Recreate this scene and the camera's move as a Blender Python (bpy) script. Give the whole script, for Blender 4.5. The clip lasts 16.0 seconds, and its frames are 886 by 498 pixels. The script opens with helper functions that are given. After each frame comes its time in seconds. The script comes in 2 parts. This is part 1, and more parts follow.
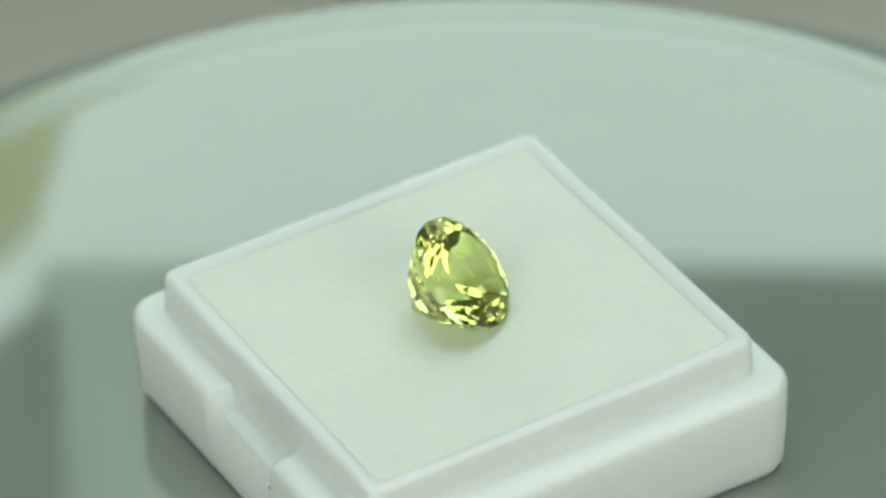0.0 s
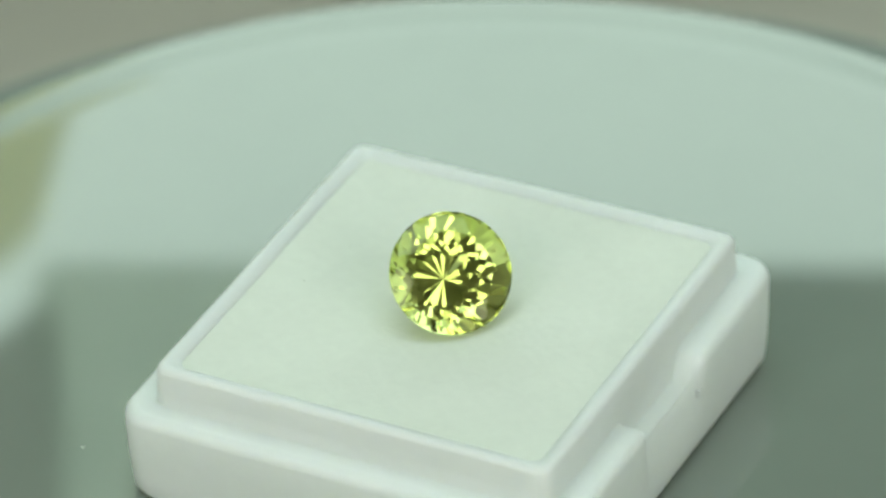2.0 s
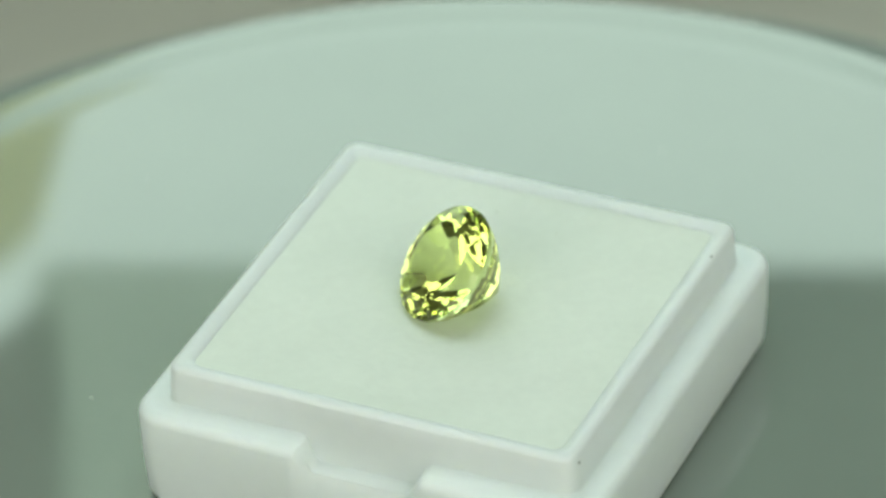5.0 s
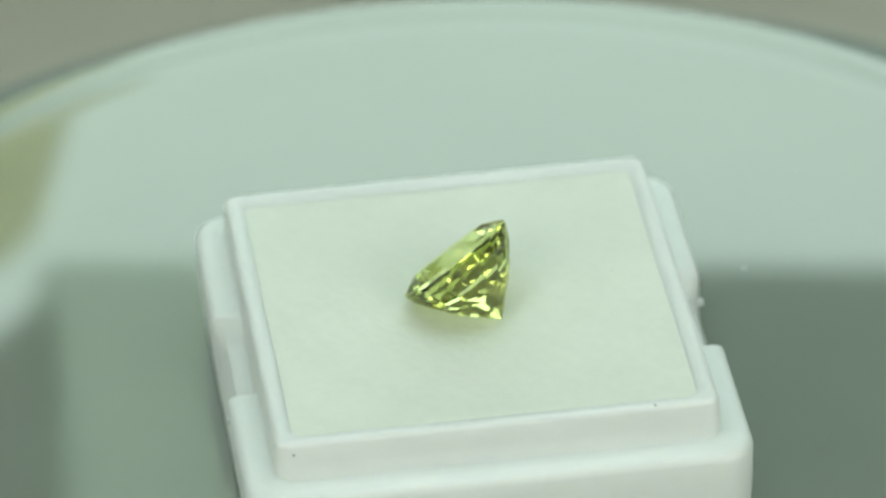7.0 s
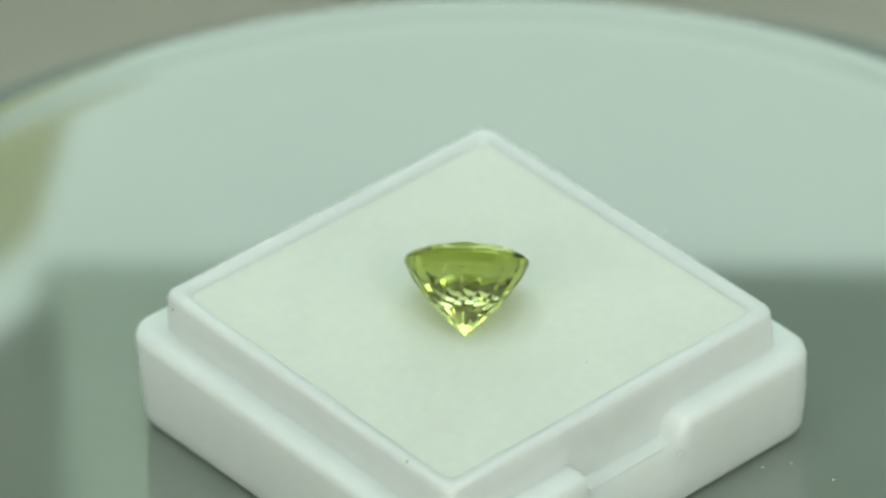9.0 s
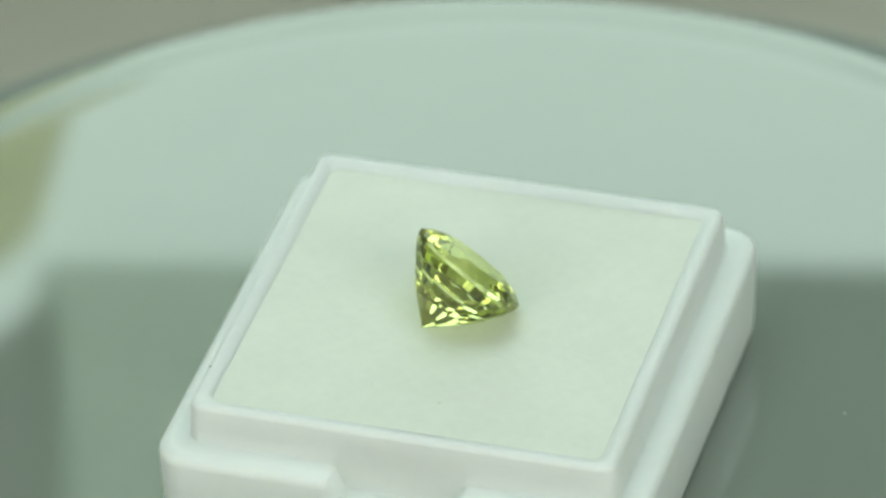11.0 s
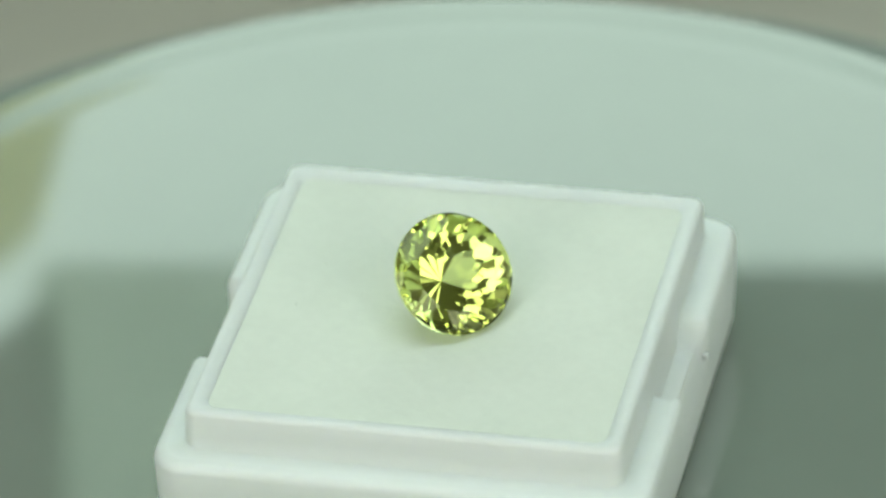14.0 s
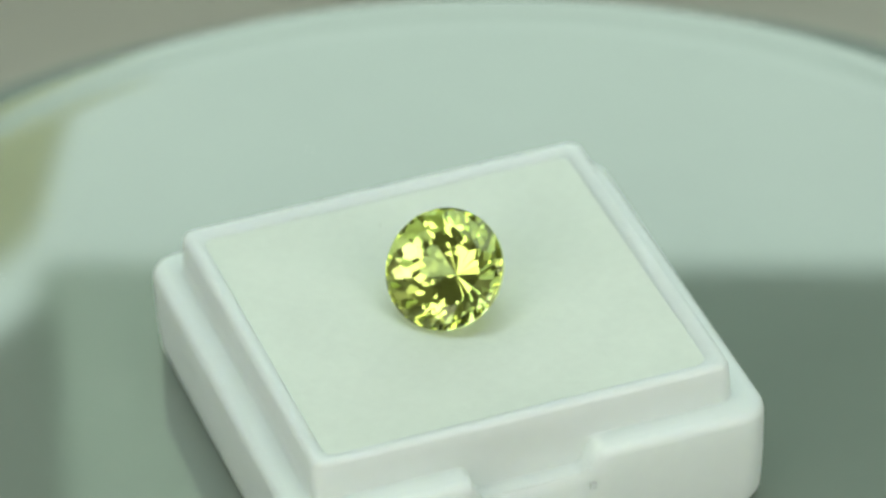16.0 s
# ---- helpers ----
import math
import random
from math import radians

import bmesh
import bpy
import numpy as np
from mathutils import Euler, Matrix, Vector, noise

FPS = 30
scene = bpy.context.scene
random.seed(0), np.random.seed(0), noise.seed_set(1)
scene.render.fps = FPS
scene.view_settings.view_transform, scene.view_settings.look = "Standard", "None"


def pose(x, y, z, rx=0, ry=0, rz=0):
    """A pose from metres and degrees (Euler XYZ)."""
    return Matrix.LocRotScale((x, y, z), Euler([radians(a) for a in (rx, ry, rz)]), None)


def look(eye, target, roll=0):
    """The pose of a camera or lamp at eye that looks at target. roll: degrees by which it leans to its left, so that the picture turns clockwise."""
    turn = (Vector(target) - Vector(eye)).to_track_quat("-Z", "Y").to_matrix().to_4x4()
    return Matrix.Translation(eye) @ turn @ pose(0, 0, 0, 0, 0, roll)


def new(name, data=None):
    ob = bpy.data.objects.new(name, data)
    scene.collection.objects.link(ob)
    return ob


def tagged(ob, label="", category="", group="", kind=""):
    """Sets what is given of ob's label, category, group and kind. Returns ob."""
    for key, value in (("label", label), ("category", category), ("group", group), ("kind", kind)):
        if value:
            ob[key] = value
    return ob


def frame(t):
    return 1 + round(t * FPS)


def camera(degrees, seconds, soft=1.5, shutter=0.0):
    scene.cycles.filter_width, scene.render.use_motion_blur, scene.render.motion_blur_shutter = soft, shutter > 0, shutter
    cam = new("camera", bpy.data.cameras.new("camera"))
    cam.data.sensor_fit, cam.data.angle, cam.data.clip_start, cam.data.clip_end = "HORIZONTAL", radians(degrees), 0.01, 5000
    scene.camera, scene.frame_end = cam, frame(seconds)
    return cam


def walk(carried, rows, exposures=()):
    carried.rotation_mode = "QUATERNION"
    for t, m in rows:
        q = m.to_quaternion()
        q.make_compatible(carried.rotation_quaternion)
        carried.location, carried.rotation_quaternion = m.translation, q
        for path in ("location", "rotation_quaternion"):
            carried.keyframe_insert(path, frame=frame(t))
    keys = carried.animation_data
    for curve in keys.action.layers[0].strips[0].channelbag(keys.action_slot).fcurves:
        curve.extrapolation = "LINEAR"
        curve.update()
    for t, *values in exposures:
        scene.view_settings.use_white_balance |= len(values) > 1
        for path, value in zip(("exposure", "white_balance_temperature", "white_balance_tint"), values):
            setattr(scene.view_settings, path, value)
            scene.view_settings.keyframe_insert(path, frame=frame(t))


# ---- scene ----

MM = 0.001
cam = camera(8.966, 16.0, soft=2.5)
EYE = Vector((0.0, -0.271286, 0.206052))
AIM = EYE + Vector((-0.002305, 0.814389, -0.580315)) * 0.3354
VIEW = look(EYE, AIM, -2.603)
cam.data.dof.use_dof = True
cam.data.dof.focus_distance = 0.3305
cam.data.dof.aperture_fstop = 32.0
walk(cam, [(0.0, VIEW), (16.0, VIEW)], [(0.0, 0.0), (16.0, 0.0)])

# one slow clockwise turn of the table takes 12.5 s
PHI, RATE = -16.164, -28.8
TURN = [(0.5 * k, pose(0, 0, 0, 0, 0, PHI + RATE * 0.5 * k)) for k in range(33)]

TOP = 8.8          # height of the pad over the turntable, in millimetres

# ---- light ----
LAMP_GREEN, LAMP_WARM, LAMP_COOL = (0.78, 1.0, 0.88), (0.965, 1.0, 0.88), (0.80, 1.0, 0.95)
# The last strength is for an unseen ceiling panel, added as general light
PANEL_GLOW, SIDE_GLOW, UNSEEN_TOP_GLOW = 1.78, 2.4, 2.2

world = bpy.data.worlds.new("world")
scene.world = world
world.use_nodes = True
world.node_tree.nodes["Background"].inputs[0].default_value = (0.5, 0.56, 0.52, 1)
world.node_tree.nodes["Background"].inputs[1].default_value = 0.1


# ---- materials ----
def material(name, colour, rough=0.5, metal=0.0, ior=1.5, bump=0.0, scale=400.0, vary=0.06, subsurface=0.0, detail=4.0):
    m = bpy.data.materials.new(name)
    m.use_nodes = True
    nt = m.node_tree
    b = nt.nodes["Principled BSDF"]
    b.inputs["Roughness"].default_value = rough
    b.inputs["Metallic"].default_value = metal
    b.inputs["IOR"].default_value = ior
    if subsurface:
        b.inputs["Subsurface Weight"].default_value = subsurface
        b.inputs["Subsurface Radius"].default_value = (1.0, 1.0, 0.9)
        b.inputs["Subsurface Scale"].default_value = 0.0018
    co = nt.nodes.new("ShaderNodeTexCoord")
    fine = nt.nodes.new("ShaderNodeTexNoise")
    fine.inputs["Scale"].default_value, fine.inputs["Detail"].default_value = scale, detail
    nt.links.new(co.outputs["Object"], fine.inputs["Vector"])
    wide = nt.nodes.new("ShaderNodeTexNoise")
    wide.inputs["Scale"].default_value, wide.inputs["Detail"].default_value = scale * 0.13, 3.0
    nt.links.new(co.outputs["Object"], wide.inputs["Vector"])
    mean = nt.nodes.new("ShaderNodeMath")
    mean.operation = "MULTIPLY_ADD"
    mean.inputs[1].default_value = 0.6
    nt.links.new(wide.outputs["Fac"], mean.inputs[0])
    part_fine = nt.nodes.new("ShaderNodeMath")
    part_fine.operation = "MULTIPLY"
    part_fine.inputs[1].default_value = 0.4
    nt.links.new(fine.outputs["Fac"], part_fine.inputs[0])
    nt.links.new(part_fine.outputs[0], mean.inputs[2])
    ramp = nt.nodes.new("ShaderNodeValToRGB")
    ramp.color_ramp.elements[0].position, ramp.color_ramp.elements[1].position = 0.3, 0.7
    ramp.color_ramp.elements[0].color = (*[c * (1 - vary) for c in colour], 1)
    ramp.color_ramp.elements[1].color = (*[min(1, c * (1 + vary)) for c in colour], 1)
    nt.links.new(mean.outputs[0], ramp.inputs["Fac"])
    nt.links.new(ramp.outputs["Color"], b.inputs["Base Color"])
    if bump:
        bn = nt.nodes.new("ShaderNodeBump")
        bn.inputs["Strength"].default_value, bn.inputs["Distance"].default_value = bump, 0.0002
        nt.links.new(fine.outputs["Fac"], bn.inputs["Height"])
        nt.links.new(bn.outputs["Normal"], b.inputs["Normal"])
    return m


def glow(name, colour, strength):
    m = bpy.data.materials.new(name)
    m.use_nodes = True
    nt = m.node_tree
    b = nt.nodes["Principled BSDF"]
    b.inputs["Base Color"].default_value = (0.3, 0.3, 0.3, 1)
    b.inputs["Emission Color"].default_value = (*colour, 1)
    b.inputs["Emission Strength"].default_value = strength
    return m


def gem_material():
    m = bpy.data.materials.new("yellow_green_gem")
    m.use_nodes = True
    nt = m.node_tree
    nt.nodes.remove(nt.nodes["Principled BSDF"])
    g = nt.nodes.new("ShaderNodeBsdfGlass")
    g.inputs["Color"].default_value = (0.965, 1.0, 0.70, 1)
    g.inputs["Roughness"].default_value = 0.0
    g.inputs["IOR"].default_value = 1.74
    nt.links.new(g.outputs[0], nt.nodes["Material Output"].inputs["Surface"])
    return m


PLASTIC = material("white_plastic", (0.80, 0.85, 0.84), 0.38, bump=0.05, scale=900, vary=0.02, subsurface=0.7)
FOAM = material("white_foam", (0.80, 0.85, 0.77), 0.9, bump=0.25, scale=1500, vary=0.035)
GEM = gem_material()
DARK_GLASS = material("dark_glass", (0.176, 0.216, 0.182), 0.055, ior=2.6, scale=60, vary=0.10)
# Base colour, darkened to stand in for the shade outside the disc
BASE_SHADE = material("grey_base_shade", (0.15, 0.185, 0.16), 0.45, scale=300)
TABLE_PAINT = material("table_paint", (0.42, 0.395, 0.345), 0.5, bump=0.05, scale=80)
WALL_PAINT = material("wall_paint", (0.60, 0.60, 0.55), 0.8, bump=0.1, scale=30)
CEILING_PAINT = material("ceiling_paint", (0.84, 0.84, 0.82), 0.85, bump=0.1, scale=30)
FLOOR_COVER = material("floor_cover", (0.22, 0.19, 0.16), 0.6, bump=0.1, scale=20)
# For added plates that give the disc's mirror image its grey lower half
REFLECTED_GREY = material("reflected_grey", (0.66, 0.69, 0.62), 0.9, scale=90, vary=0.05)
REFLECTED_GREY.node_tree.nodes["Principled BSDF"].inputs["Transmission Weight"].default_value = 0.85
# Denser copy for the right half, where the mirror image gets darker
REFLECTED_DIM_GREY = material("reflected_dim_grey", (0.50, 0.56, 0.51), 0.9, scale=90, vary=0.05)
REFLECTED_DIM_GREY.node_tree.nodes["Principled BSDF"].inputs["Transmission Weight"].default_value = 0.30
RIM = material("white_rim", (0.8, 0.8, 0.78), 0.35, scale=120, vary=0.03)
METAL = material("brushed_metal", (0.5, 0.5, 0.5), 0.35, 1.0, scale=300)
# Translucent, so that the panel behind brightens the added olive patch
REFLECTED_OLIVE = material("reflected_olive", (0.80, 0.74, 0.42), 0.6, scale=200, vary=0.10)
REFLECTED_OLIVE.node_tree.nodes["Principled BSDF"].inputs["Transmission Weight"].default_value = 0.75
DUST = material("dust", (0.75, 0.76, 0.72), 0.9, scale=2000)
DUST_GREY = material("grey_dust", (0.45, 0.48, 0.40), 0.9, scale=2000)
GRIME = material("grime", (0.10, 0.10, 0.07), 0.9, scale=2000)
PANEL_LIGHT = glow("panel_light", LAMP_GREEN, PANEL_GLOW)
PALE_WALL = material("pale_wall", (0.74, 0.68, 0.56), 0.85, bump=0.1, scale=30)
# For the added plate that darkens the left edge of the mirror image
REFLECTED_DARK = material("reflected_dark", (0.50, 0.52, 0.48), 0.5, scale=90)
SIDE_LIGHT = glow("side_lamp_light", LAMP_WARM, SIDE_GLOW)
UNSEEN_TOP_LIGHT = glow("unseen_top_light", LAMP_COOL, UNSEEN_TOP_GLOW)


# ---- mesh helpers ----
def link_mesh(name, bm, mat, parent=None, label="", smooth=True, angle=40):
    bmesh.ops.recalc_face_normals(bm, faces=bm.faces)
    for f in bm.faces:
        f.smooth = smooth
    for e in bm.edges:
        if len(e.link_faces) == 2:
            e.smooth = e.calc_face_angle(0) < radians(angle)
    me = bpy.data.meshes.new(name)
    bm.to_mesh(me)
    bm.free()
    me.materials.append(mat)
    ob = new(name, me)
    if parent:
        ob.parent = parent
    return tagged(ob, label)


def part(name, bm, mat, parent, label="", smooth=True, angle=40):
    return link_mesh(name, bm, mat, parent, label, smooth, angle)


def box_bm(x0, x1, y0, y1, z0, z1, bevel=0.0):
    bm = bmesh.new()
    bmesh.ops.create_cube(bm, size=1)
    for v in bm.verts:
        v.co = ((x0, x1)[v.co.x > 0], (y0, y1)[v.co.y > 0], (z0, z1)[v.co.z > 0])
    if bevel:
        bmesh.ops.bevel(bm, geom=bm.edges[:], offset=bevel, segments=3, affect="EDGES", profile=0.5)
    return bm


def lathe_bm(profile, n=96):
    """Rings of (radius, z); a radius of 0 closes the end."""
    bm = bmesh.new()
    rings = []
    for r, z in profile:
        if r == 0:
            rings.append([bm.verts.new((0, 0, z))])
        else:
            rings.append([bm.verts.new((r * math.cos(2 * math.pi * k / n), r * math.sin(2 * math.pi * k / n), z)) for k in range(n)])
    for a, b in zip(rings, rings[1:]):
        for k in range(n):
            j = (k + 1) % n
            if len(a) == 1:
                bm.faces.new((a[0], b[k], b[j]))
            elif len(b) == 1:
                bm.faces.new((a[k], a[j], b[0]))
            else:
                bm.faces.new((a[k], a[j], b[j], b[k]))
    return bm


def tube_bm(points, r, n=16):
    bm = bmesh.new()
    rings = []
    pts = [Vector(p) for p in points]
    for i, p in enumerate(pts):
        d = (pts[min(i + 1, len(pts) - 1)] - pts[max(i - 1, 0)]).normalized()
        q = d.to_track_quat("Z", "Y")
        rings.append([bm.verts.new(p + q @ Vector((r * math.cos(2 * math.pi * k / n), r * math.sin(2 * math.pi * k / n), 0))) for k in range(n)])
    for a, b in zip(rings, rings[1:]):
        for k in range(n):
            bm.faces.new((a[k], a[(k + 1) % n], b[(k + 1) % n], b[k]))
    bm.faces.new(rings[0])
    bm.faces.new(rings[-1])
    return bm


def square_ring(half, r, side=36, corner=10):
    """Points of a square with rounded corners, half its width, counterclockwise."""
    pts = []
    k = half - r
    for q in range(4):
        a0 = math.pi / 2 * q
        c, s = math.cos(a0), math.sin(a0)
        for i in range(side):
            y = -k + 2 * k * i / side
            pts.append((half * c - y * s, half * s + y * c))
        for i in range(corner):
            a = math.pi / 2 * i / corner
            x, y = k + r * math.cos(a), k + r * math.sin(a)
            pts.append((x * c - y * s, x * s + y * c))
    return pts


def loft_bm(rings):
    bm = bmesh.new()
    vs = [[bm.verts.new(p) for p in ring] for ring in rings]
    n = len(vs[0])
    for a, b in zip(vs, vs[1:]):
        for k in range(n):
            bm.faces.new((a[k], a[(k + 1) % n], b[(k + 1) % n], b[k]))
    bm.faces.new(vs[0][::-1])
    bm.faces.new(vs[-1])
    return bm


# ---- the room ----
def shell(name, x0, x1, y0, y1, z0, z1, mat, label, category):
    return tagged(link_mesh(name, box_bm(x0, x1, y0, y1, z0, z1), mat, smooth=False), label, category, kind="structure")


def room():
    f = -0.79
    shell("floor", -1.8, 1.8, -1.8, 1.8, f - 0.1, f, FLOOR_COVER, "brown hard floor of the room", "floor")
    shell("ceiling", -1.8, 1.8, -1.8, 1.8, 1.71, 1.81, CEILING_PAINT, "plain white painted ceiling", "ceiling")
    shell("wall_north", -1.8, 1.8, 1.8, 1.9, f, 1.71, WALL_PAINT, "plain off-white painted wall", "wall")
    shell("wall_south", -1.8, 1.8, -1.9, -1.8, f, 1.71, PALE_WALL, "plain off-white painted wall", "wall")
    shell("wall_east", 1.8, 1.9, -1.9, 1.9, f, 1.71, PALE_WALL, "plain off-white painted wall", "wall")
    shell("wall_west", -1.9, -1.8, -1.9, 1.9, f, 1.71, PALE_WALL, "plain off-white painted wall", "wall")
    table = tagged(new("table"), "pale painted work table under the turntable", "table")
    part("tabletop", box_bm(-0.7, 0.7, -0.45, 0.75, -0.065, -0.040, 0.004), TABLE_PAINT, table)
    for x in (-0.63, 0.63):
        for y in (-0.38, 0.68):
            part("leg", box_bm(x - 0.025, x + 0.025, y - 0.025, y + 0.025, f, -0.065, 0.003), TABLE_PAINT, table)
    # No ceiling light is seen; this panel is added to brighten the room
    fixture = tagged(new("unseen_top_light"), "unseen oblong light panel added on the ceiling for light from above", "ceiling light")
    part("frame", box_bm(-0.88, 0.88, -0.42, 0.82, 1.685, 1.71, 0.004), RIM, fixture)
    part("diffuser", box_bm(-0.84, 0.84, -0.38, 0.78, 1.676, 1.6845, 0.002), UNSEEN_TOP_LIGHT, fixture, "glowing white diffuser")


def lamp_frame(centre, target):
    z = (Vector(target) - Vector(centre)).normalized()
    x = Vector((0, 0, 1)).cross(z).normalized()
    return Matrix.Translation(centre) @ Matrix((x, z.cross(x), z)).transposed().to_4x4()


def light_panel():
    """A flat light panel that leans over the turntable from behind; it shows as a mirror image in the glossy top."""
    n = Vector((-0.002305, 0.814389, 0.580315))
    c = Vector((-0.00108, 0.10909, 0.06500))
    m = Matrix.Translation(c) @ Matrix((Vector((-1, 0, 0)), Vector((0, -0.580315, 0.814389)), -n)).transposed().to_4x4()
    lamp = tagged(new("light_panel"), "flat white light panel on a metal stand, with plates added to tone its reflection", "light panel")

    def plate(u0, u1, v0, v1, r, z0, z1, slope, lean=0.0):
        hx, hy = (u1 - u0) / 2, (v1 - v0) / 2
        pts = []
        for q, (sx, sy) in enumerate(((1, 1), (-1, 1), (-1, -1), (1, -1))):
            for i in range(9):
                a = math.pi / 2 * (q + i / 8)
                pts.append(((u0 + u1) / 2 + sx * (hx - r) + r * math.cos(a), (v0 + v1) / 2 + sy * (hy - r) + r * math.sin(a)))
        return loft_bm([[(-(u + lean * v) * MM, (v + slope * u) * MM, z * MM) for u, v in pts] for z in (z0, z1)])
    parts = [
        part("housing", plate(-80, 80, -64, 34, 8, -22, -3.2, 0), RIM, lamp, "white housing"),
        part("diffuser", plate(-77, 77, -61, 31, 6, -3.1, -1.2, 0), PANEL_LIGHT, lamp, "glowing white diffuser"),
        # Added plates that put the reflected grey, darker to the right, into colour
        part("tone_plate", plate(-34.2, 1.0, 1.3, 27.0, 3.0, 0.6, 2.4, 0.05, 0.09), REFLECTED_GREY, lamp, "added translucent grey plate that stands in for a grey reflection"),
        part("tone_plate", plate(1.0, 52.0, 1.3, 27.0, 3.0, 0.6, 2.4, 0.05), REFLECTED_DIM_GREY, lamp, "added denser grey plate that stands in for a darker reflection"),
        # Added plate; gives the mirror image its dark left strip
        part("dark_tone_plate", plate(-52.0, -32.0, -20.5, 27.0, 2.0, 0.2, 1.2, -0.70), REFLECTED_DARK, lamp, "added dark grey plate that stands in for a dark reflected strip"),
        # Added plate for an olive patch in the mirror image; its source is unknown
        part("olive_tone_plate", plate(-60.0, -34.4, -30.0, 0.0, 4.0, 0.5, 5.0, 0.0, -0.33), REFLECTED_OLIVE, lamp, "added olive-yellow plate that stands in for a reflected patch"),
    ]
    for o in parts:
        o.matrix_local = m
    top = m @ Vector((0.0, 0.025, -0.02))
    part("pole", tube_bm([(0.20, 0.24, -0.03), (0.20, 0.24, 0.20), (0.18, 0.20, 0.24), (0.08, 0.16, 0.18), (0.02, top.y + 0.03, top.z + 0.02), top], 0.006), METAL, lamp)
    foot = part("foot", lathe_bm([(0, -0.04), (0.06, -0.04), (0.06, -0.033), (0.056, -0.03), (0, -0.027)], 64), METAL, lamp)
    foot.location = (0.20, 0.24, 0)


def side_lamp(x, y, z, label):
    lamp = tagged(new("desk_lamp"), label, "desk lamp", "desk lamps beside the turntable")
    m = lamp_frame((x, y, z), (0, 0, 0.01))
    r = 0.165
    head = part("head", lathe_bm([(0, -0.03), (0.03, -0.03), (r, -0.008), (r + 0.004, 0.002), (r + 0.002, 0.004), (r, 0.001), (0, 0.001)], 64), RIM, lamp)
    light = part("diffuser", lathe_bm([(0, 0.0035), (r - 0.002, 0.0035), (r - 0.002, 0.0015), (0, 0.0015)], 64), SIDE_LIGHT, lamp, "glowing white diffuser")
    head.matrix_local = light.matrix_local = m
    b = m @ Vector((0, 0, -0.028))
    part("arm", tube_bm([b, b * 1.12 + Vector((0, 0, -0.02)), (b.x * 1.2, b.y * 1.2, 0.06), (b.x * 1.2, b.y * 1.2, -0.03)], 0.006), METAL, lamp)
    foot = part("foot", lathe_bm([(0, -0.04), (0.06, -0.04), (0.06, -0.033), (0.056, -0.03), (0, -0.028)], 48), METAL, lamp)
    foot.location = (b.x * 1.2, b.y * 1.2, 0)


# ---- the turntable ----
def speck_bm(r, seed):
    rnd = random.Random(seed)
    bm = bmesh.new()
    bmesh.ops.create_icosphere(bm, subdivisions=1, radius=r)
    for v in bm.verts:
        v.co = Vector((v.co.x * 1.4, v.co.y, v.co.z * 0.5)) * rnd.uniform(0.7, 1.3)
    return bm


def turntable():
    t = tagged(new("turntable"), "round turntable with a glossy dark grey-green top", "turntable")
    # Drum widened past the disc so its dark top puts shade behind the rim
    part("base", lathe_bm([(0, -0.040), (0.060, -0.040), (0.062, -0.038), (0.062, -0.011), (0.0605, -0.0092), (0.058, -0.009), (0, -0.009)]), BASE_SHADE, t, "matt grey drum base, widened as a dark stand-in for shade")
    part("top", lathe_bm([(0, -0.0088), (0.0455, -0.0088), (0.0468, -0.0078), (0.0472, -0.0008), (0.0471, -0.00025), (0.0469, -0.00006), (0.0466, 0.0), (0.0459, 0.00002),
                           (0.0453, 0.0), (0.0447, -0.00005), (0.0441, -0.00012), (0.0437, -0.00012), (0.0432, -0.00004), (0.0428, 0.0), (0.0426, 0.0), (0.02, 0.0), (0, 0.0)], 192), DARK_GLASS, t, "glossy dark grey-green disc")
    rnd = random.Random(5)
    spots = [(-0.00273, -0.01707), (-0.00377, -0.01978), (-0.00424, -0.01811), (0.01991, -0.01130), (-0.00535, -0.02231)]
    for k in range(3):
        a, r = rnd.uniform(0, 6.283), rnd.uniform(0.022, 0.034)
        spots.append((r * math.cos(a), r * math.sin(a)))
    for k, (x, y) in enumerate(spots):
        o = part("dust_speck", speck_bm(rnd.uniform(0.00003, 0.00006), k), DUST, t)
        o.location = (x, y, 0.00003)
    return t


# ---- the gem box ----
def set_in(p, foot=True):
    """From the box's own millimetres to the turntable's space: turned, off centre, leaning a little."""
    x, y, z = p
    c = math.sqrt(0.5)
    x, y = x * 1.018, y * 1.008
    x, y = c * (x - y) - 0.086, c * (x + y) - 0.573
    lean = 1.0 if not foot else max(0.0, min(1.0, (z + 8.8) / 5.0))
    return Vector((x, y, z + TOP + lean * (0.013 * x + 0.017 * y))) * MM


def notch(x, y):
    """How far the ledge drops at the two finger notches, in millimetres."""
    if abs(x) < 11.5:
        return 0.0
    s = y if x > 0 else -y
    def step(a, b, v):
        w = max(0.0, min(1.0, (v - a) / (b - a)))
        return w * w * (3 - 2 * w)
    return 1.75 * step(-3.9, -3.2, s) * (1 - step(2.9, 4.1, s))


DIP, SINK = 0.64, 0.12


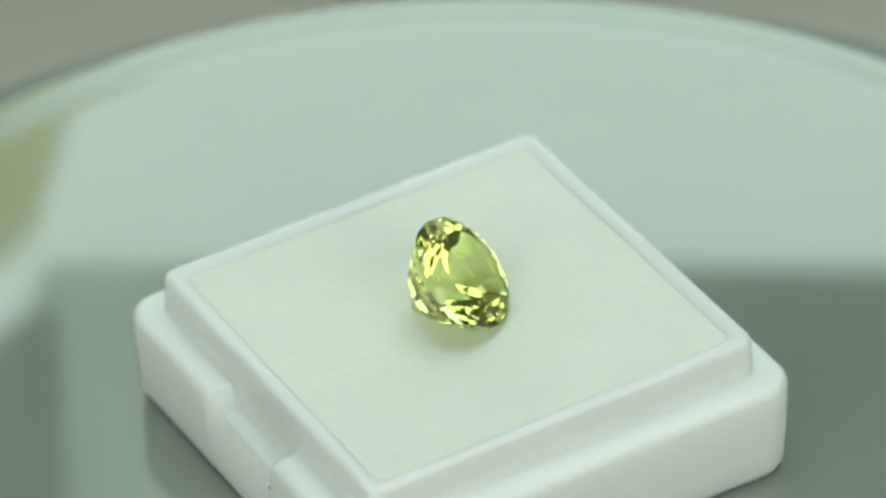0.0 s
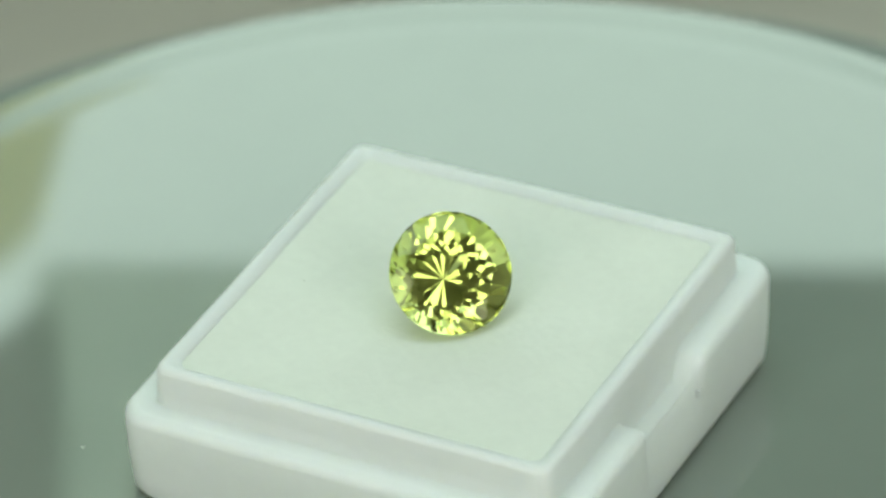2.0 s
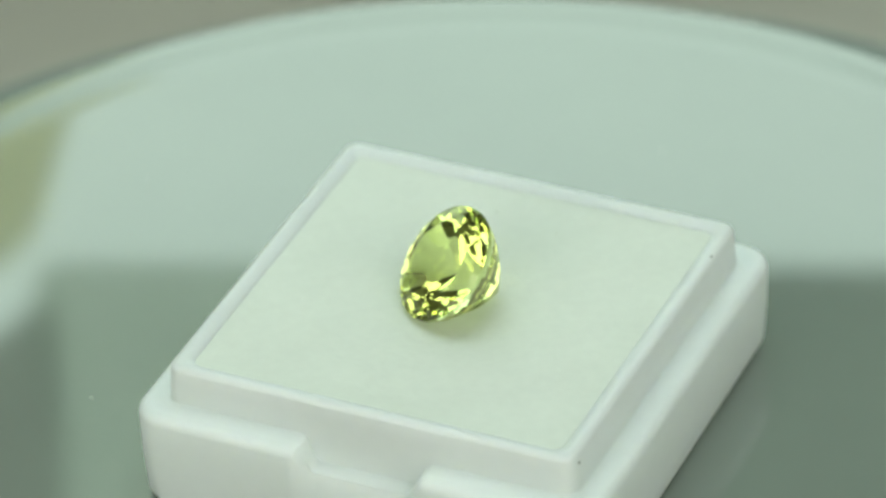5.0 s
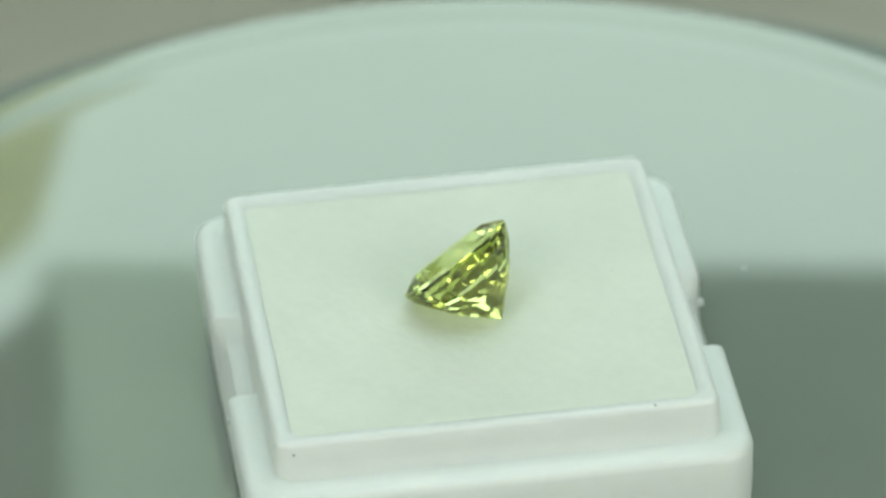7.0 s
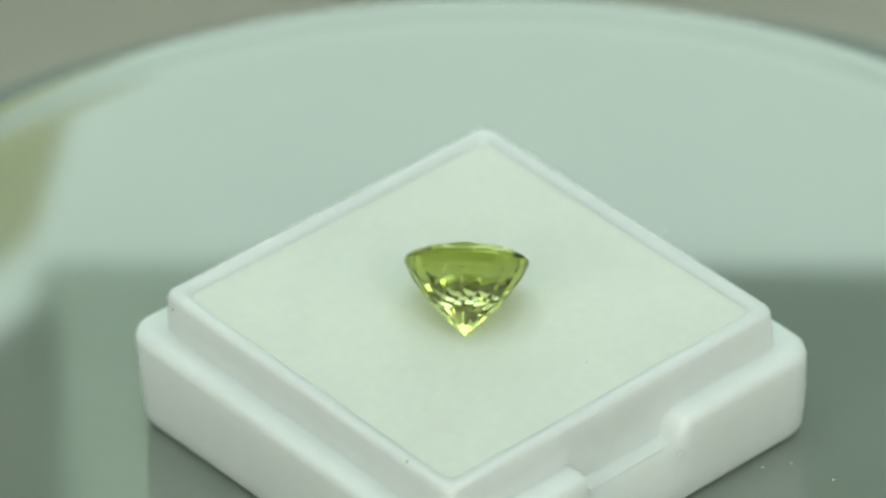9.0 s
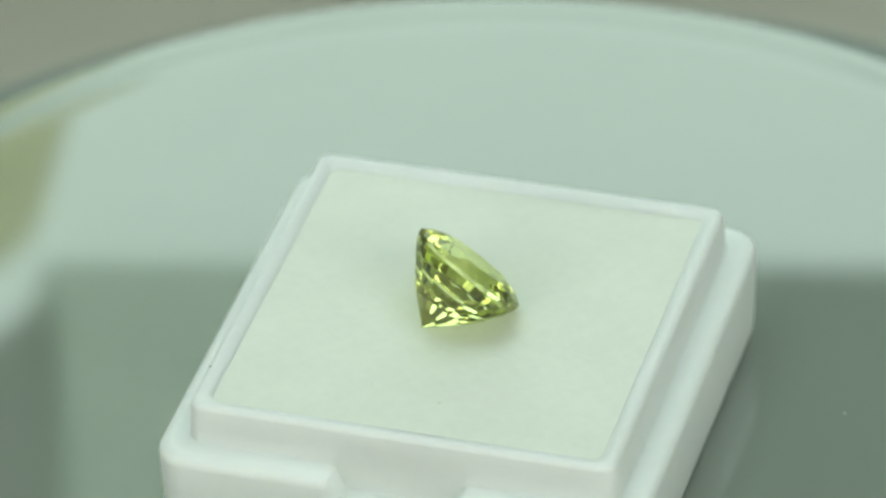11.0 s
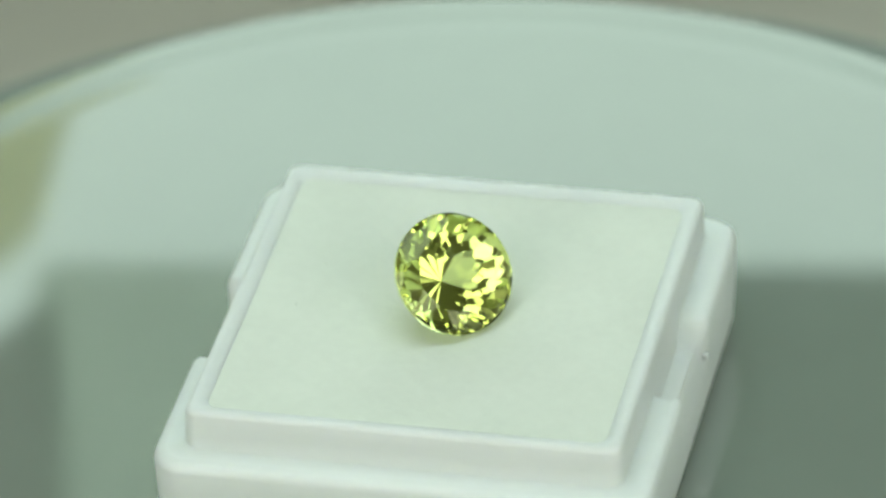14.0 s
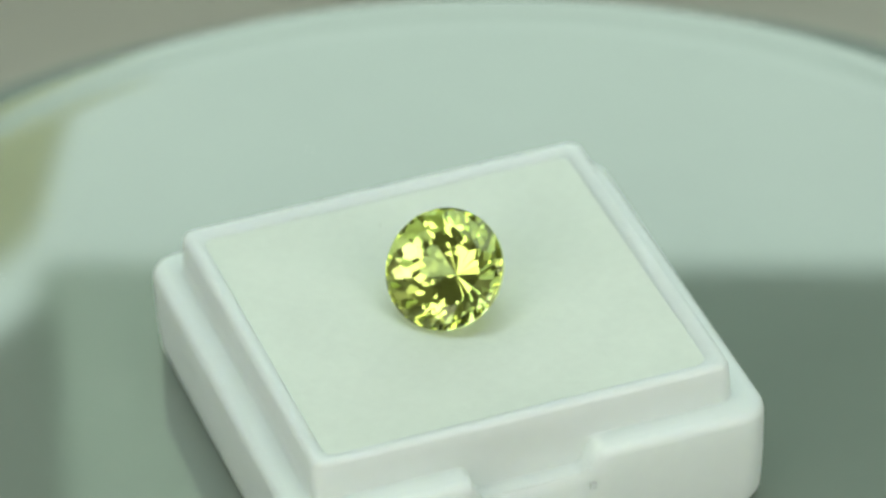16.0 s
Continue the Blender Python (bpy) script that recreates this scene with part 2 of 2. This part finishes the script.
def gem_box():
    b = tagged(new("gem_box"), "open white plastic gem box with stepped rim and foam pad", "gem box")
    def ring(half, r, z, drop=0.0, inset=0.0):
        return [(x - math.copysign(inset * notch(x, y), x), y, z - drop * notch(x, y)) for x, y in square_ring(half, r, 64, 10)]
    rings = [ring(13.6, 1.2, -8.8), ring(14.1, 1.7, -8.7), ring(14.4, 2.0, -8.2), ring(14.48, 2.0, -7.0), ring(14.55, 2.0, -5.6, 0, 0.12), ring(14.6, 2.0, -3.0, 1, 0.32),
             ring(14.52, 1.95, -2.65, 1, 0.32), ring(14.28, 1.75, -2.42, 1, 0.28), ring(13.9, 1.6, -2.36, 1), ring(13.05, 1.0, -2.36, 1), ring(12.87, 0.9, -2.22, 1),
             ring(12.82, 0.85, -1.2), ring(12.76, 0.8, -0.1), ring(12.66, 0.75, 0.16), ring(12.4, 0.7, 0.27), ring(12.1, 0.7, 0.20), ring(11.8, 0.7, 0.02), ring(11.5, 0.7, -0.22),
             ring(11.4, 0.7, -1.6)]
    bm = loft_bm([[set_in(p) for p in rg] for rg in rings])
    part("body", bm, PLASTIC, b, "white plastic body with stepped rim and notches", angle=50)
    # foam pad: soft, uneven edge
    n = len(square_ring(10, 1))
    wob = [0.16 * noise.noise((k * 0.09, 2.0, 0)) + 0.05 * noise.noise((k * 0.31, 7.0, 0)) for k in range(n)]
    def pad(half, r, z, w=1.0):
        out = []
        for k, (x, y) in enumerate(square_ring(half, r)):
            g = 1 + w * wob[k] / half
            x2 = x * g
            if x < 0 and -8 < y < 1:
                x2 *= 1 - 0.009 * math.sin((y + 8) / 9 * math.pi)
            out.append((x2, y * g, z))
        return out
    def dip(p):
        x, y, z = p
        d = math.hypot(x + 0.4, y - 0.4)
        return (x, y, z - SINK - DIP * math.exp(-(d / 4.0) ** 2))
    rings = [pad(11.5, 0.5, -1.3), pad(11.74, 0.4, -0.12, 0.5), pad(11.74, 0.4, 0.0, 0.5), pad(11.5, 0.5, 0.06), pad(10.7, 0.8, 0.03, 0.5)]
    for k in range(36, 0, -1):
        rings.append([(x, y, z + 0.03 * noise.noise((x * 0.4, y * 0.4, 3.0))) for x, y, z in pad(10.4 * k / 37, 0.8 * k / 37, 0.0, 0.2)])
    part("pad", loft_bm([[set_in(dip(p), False) for p in rg] for rg in rings]), FOAM, b, "off-white foam pad", angle=60)
    for sx in (1, -1):
        nub = loft_bm([[set_in((sx * (14.55 + q), sx * (3.4 + u), -4.6 + w)) for u, w in ((-0.18, -0.2), (0.15, -0.22), (0.2, 0.16), (-0.15, 0.2))] for q in (-0.2, 0.06, 0.12)])
        part("nub", nub, PLASTIC, b)
    for k, (x, y, z, r) in enumerate(((-8.91, -1.3, 0.04, 0.05), (-8.12, 2.95, 0.04, 0.03), (11.75, 12.80, -0.5, 0.08), (-9.0, 12.55, 0.22, 0.07))):
        o = part("speck", speck_bm(r * MM, 40 + k), GRIME if k > 1 else DUST_GREY, b)
        o.location = set_in((x, y, z), False)
    return b


# ---- the gem ----
def gem():
    R = 3.681
    rnd = random.Random(11)
    bm = lathe_bm([(0, -5.6), (R, -5.6), (R, 1.4), (0, 1.4)], 96)
    def cut(angle, azimuth, point):
        a, z = radians(angle), radians(azimuth)
        nrm = Vector((math.sin(a) * math.cos(z), math.sin(a) * math.sin(z), math.cos(a)))
        r, h = point
        co = Vector((r * math.cos(z), r * math.sin(z), h))
        res = bmesh.ops.bisect_plane(bm, geom=bm.verts[:] + bm.edges[:] + bm.faces[:], plane_co=co, plane_no=nrm, clear_outer=True, dist=1e-5)
        edges = [e for e in res["geom_cut"] if isinstance(e, bmesh.types.BMEdge)]
        if len(edges) > 2:
            bmesh.ops.edgeloop_fill(bm, edges=edges)
    # crown: table, stars, mains and halves
    cut(0, 0, (0, 0.72))
    for k in range(8):
        cut(19, 45 * k + 22.5, (2.42, 0.705))
    for k in range(8):
        cut(26 + rnd.uniform(-0.5, 0.5), 45 * k + rnd.uniform(-0.6, 0.6), (2.9, 0.52))
    for k in range(16):
        cut(36 + rnd.uniform(-0.5, 0.5), 22.5 * k + 11.25 + rnd.uniform(-0.6, 0.6), (R - 0.02, 0.12))
    # pavilion: two rows of breaks near the girdle over sixteen long mains that meet at the point
    for angle, count, turn, point in ((64, 32, 5.6, (3.681, -0.10)), (53.5, 16, 11.25, (2.75, -1.590)), (47.5, 16, 0, (1.9, -2.690)), (43.3, 16, 11.25, (0, -4.484))):
        for k in range(count):
            cut(180 - angle + rnd.uniform(-0.5, 0.5), 360 / count * k + turn + rnd.uniform(-0.5, 0.5), point)
    bmesh.ops.dissolve_limit(bm, angle_limit=radians(0.4), verts=bm.verts[:], edges=bm.edges[:])
    az, ti = radians(-0.1), radians(46.8)
    n = Vector((math.sin(ti) * math.cos(az), math.sin(ti) * math.sin(az), math.cos(ti)))
    u = Vector((-math.sin(az), math.cos(az), 0))
    m = Matrix((n.cross(u) * -1, u * 1, n)).transposed().to_4x4()
    if m.to_3x3().determinant() < 0:
        m = Matrix((n.cross(u), u, n)).transposed().to_4x4()
    m = Matrix.Translation((0.509, -0.555, 2.613 + TOP)) @ m
    bmesh.ops.transform(bm, matrix=Matrix.Scale(MM, 4) @ m, verts=bm.verts[:])
    ob = link_mesh("gemstone", bm, GEM, smooth=False)
    return tagged(ob, "round faceted yellow-green gem tilted on the foam pad", "gemstone")


room()
light_panel()
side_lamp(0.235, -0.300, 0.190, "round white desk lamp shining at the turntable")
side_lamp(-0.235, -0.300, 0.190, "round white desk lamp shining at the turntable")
table_top = turntable()
holder = gem_box()
stone = gem()


def motions():
    walk(table_top, TURN)
    walk(holder, TURN)
    walk(stone, TURN)


motions()
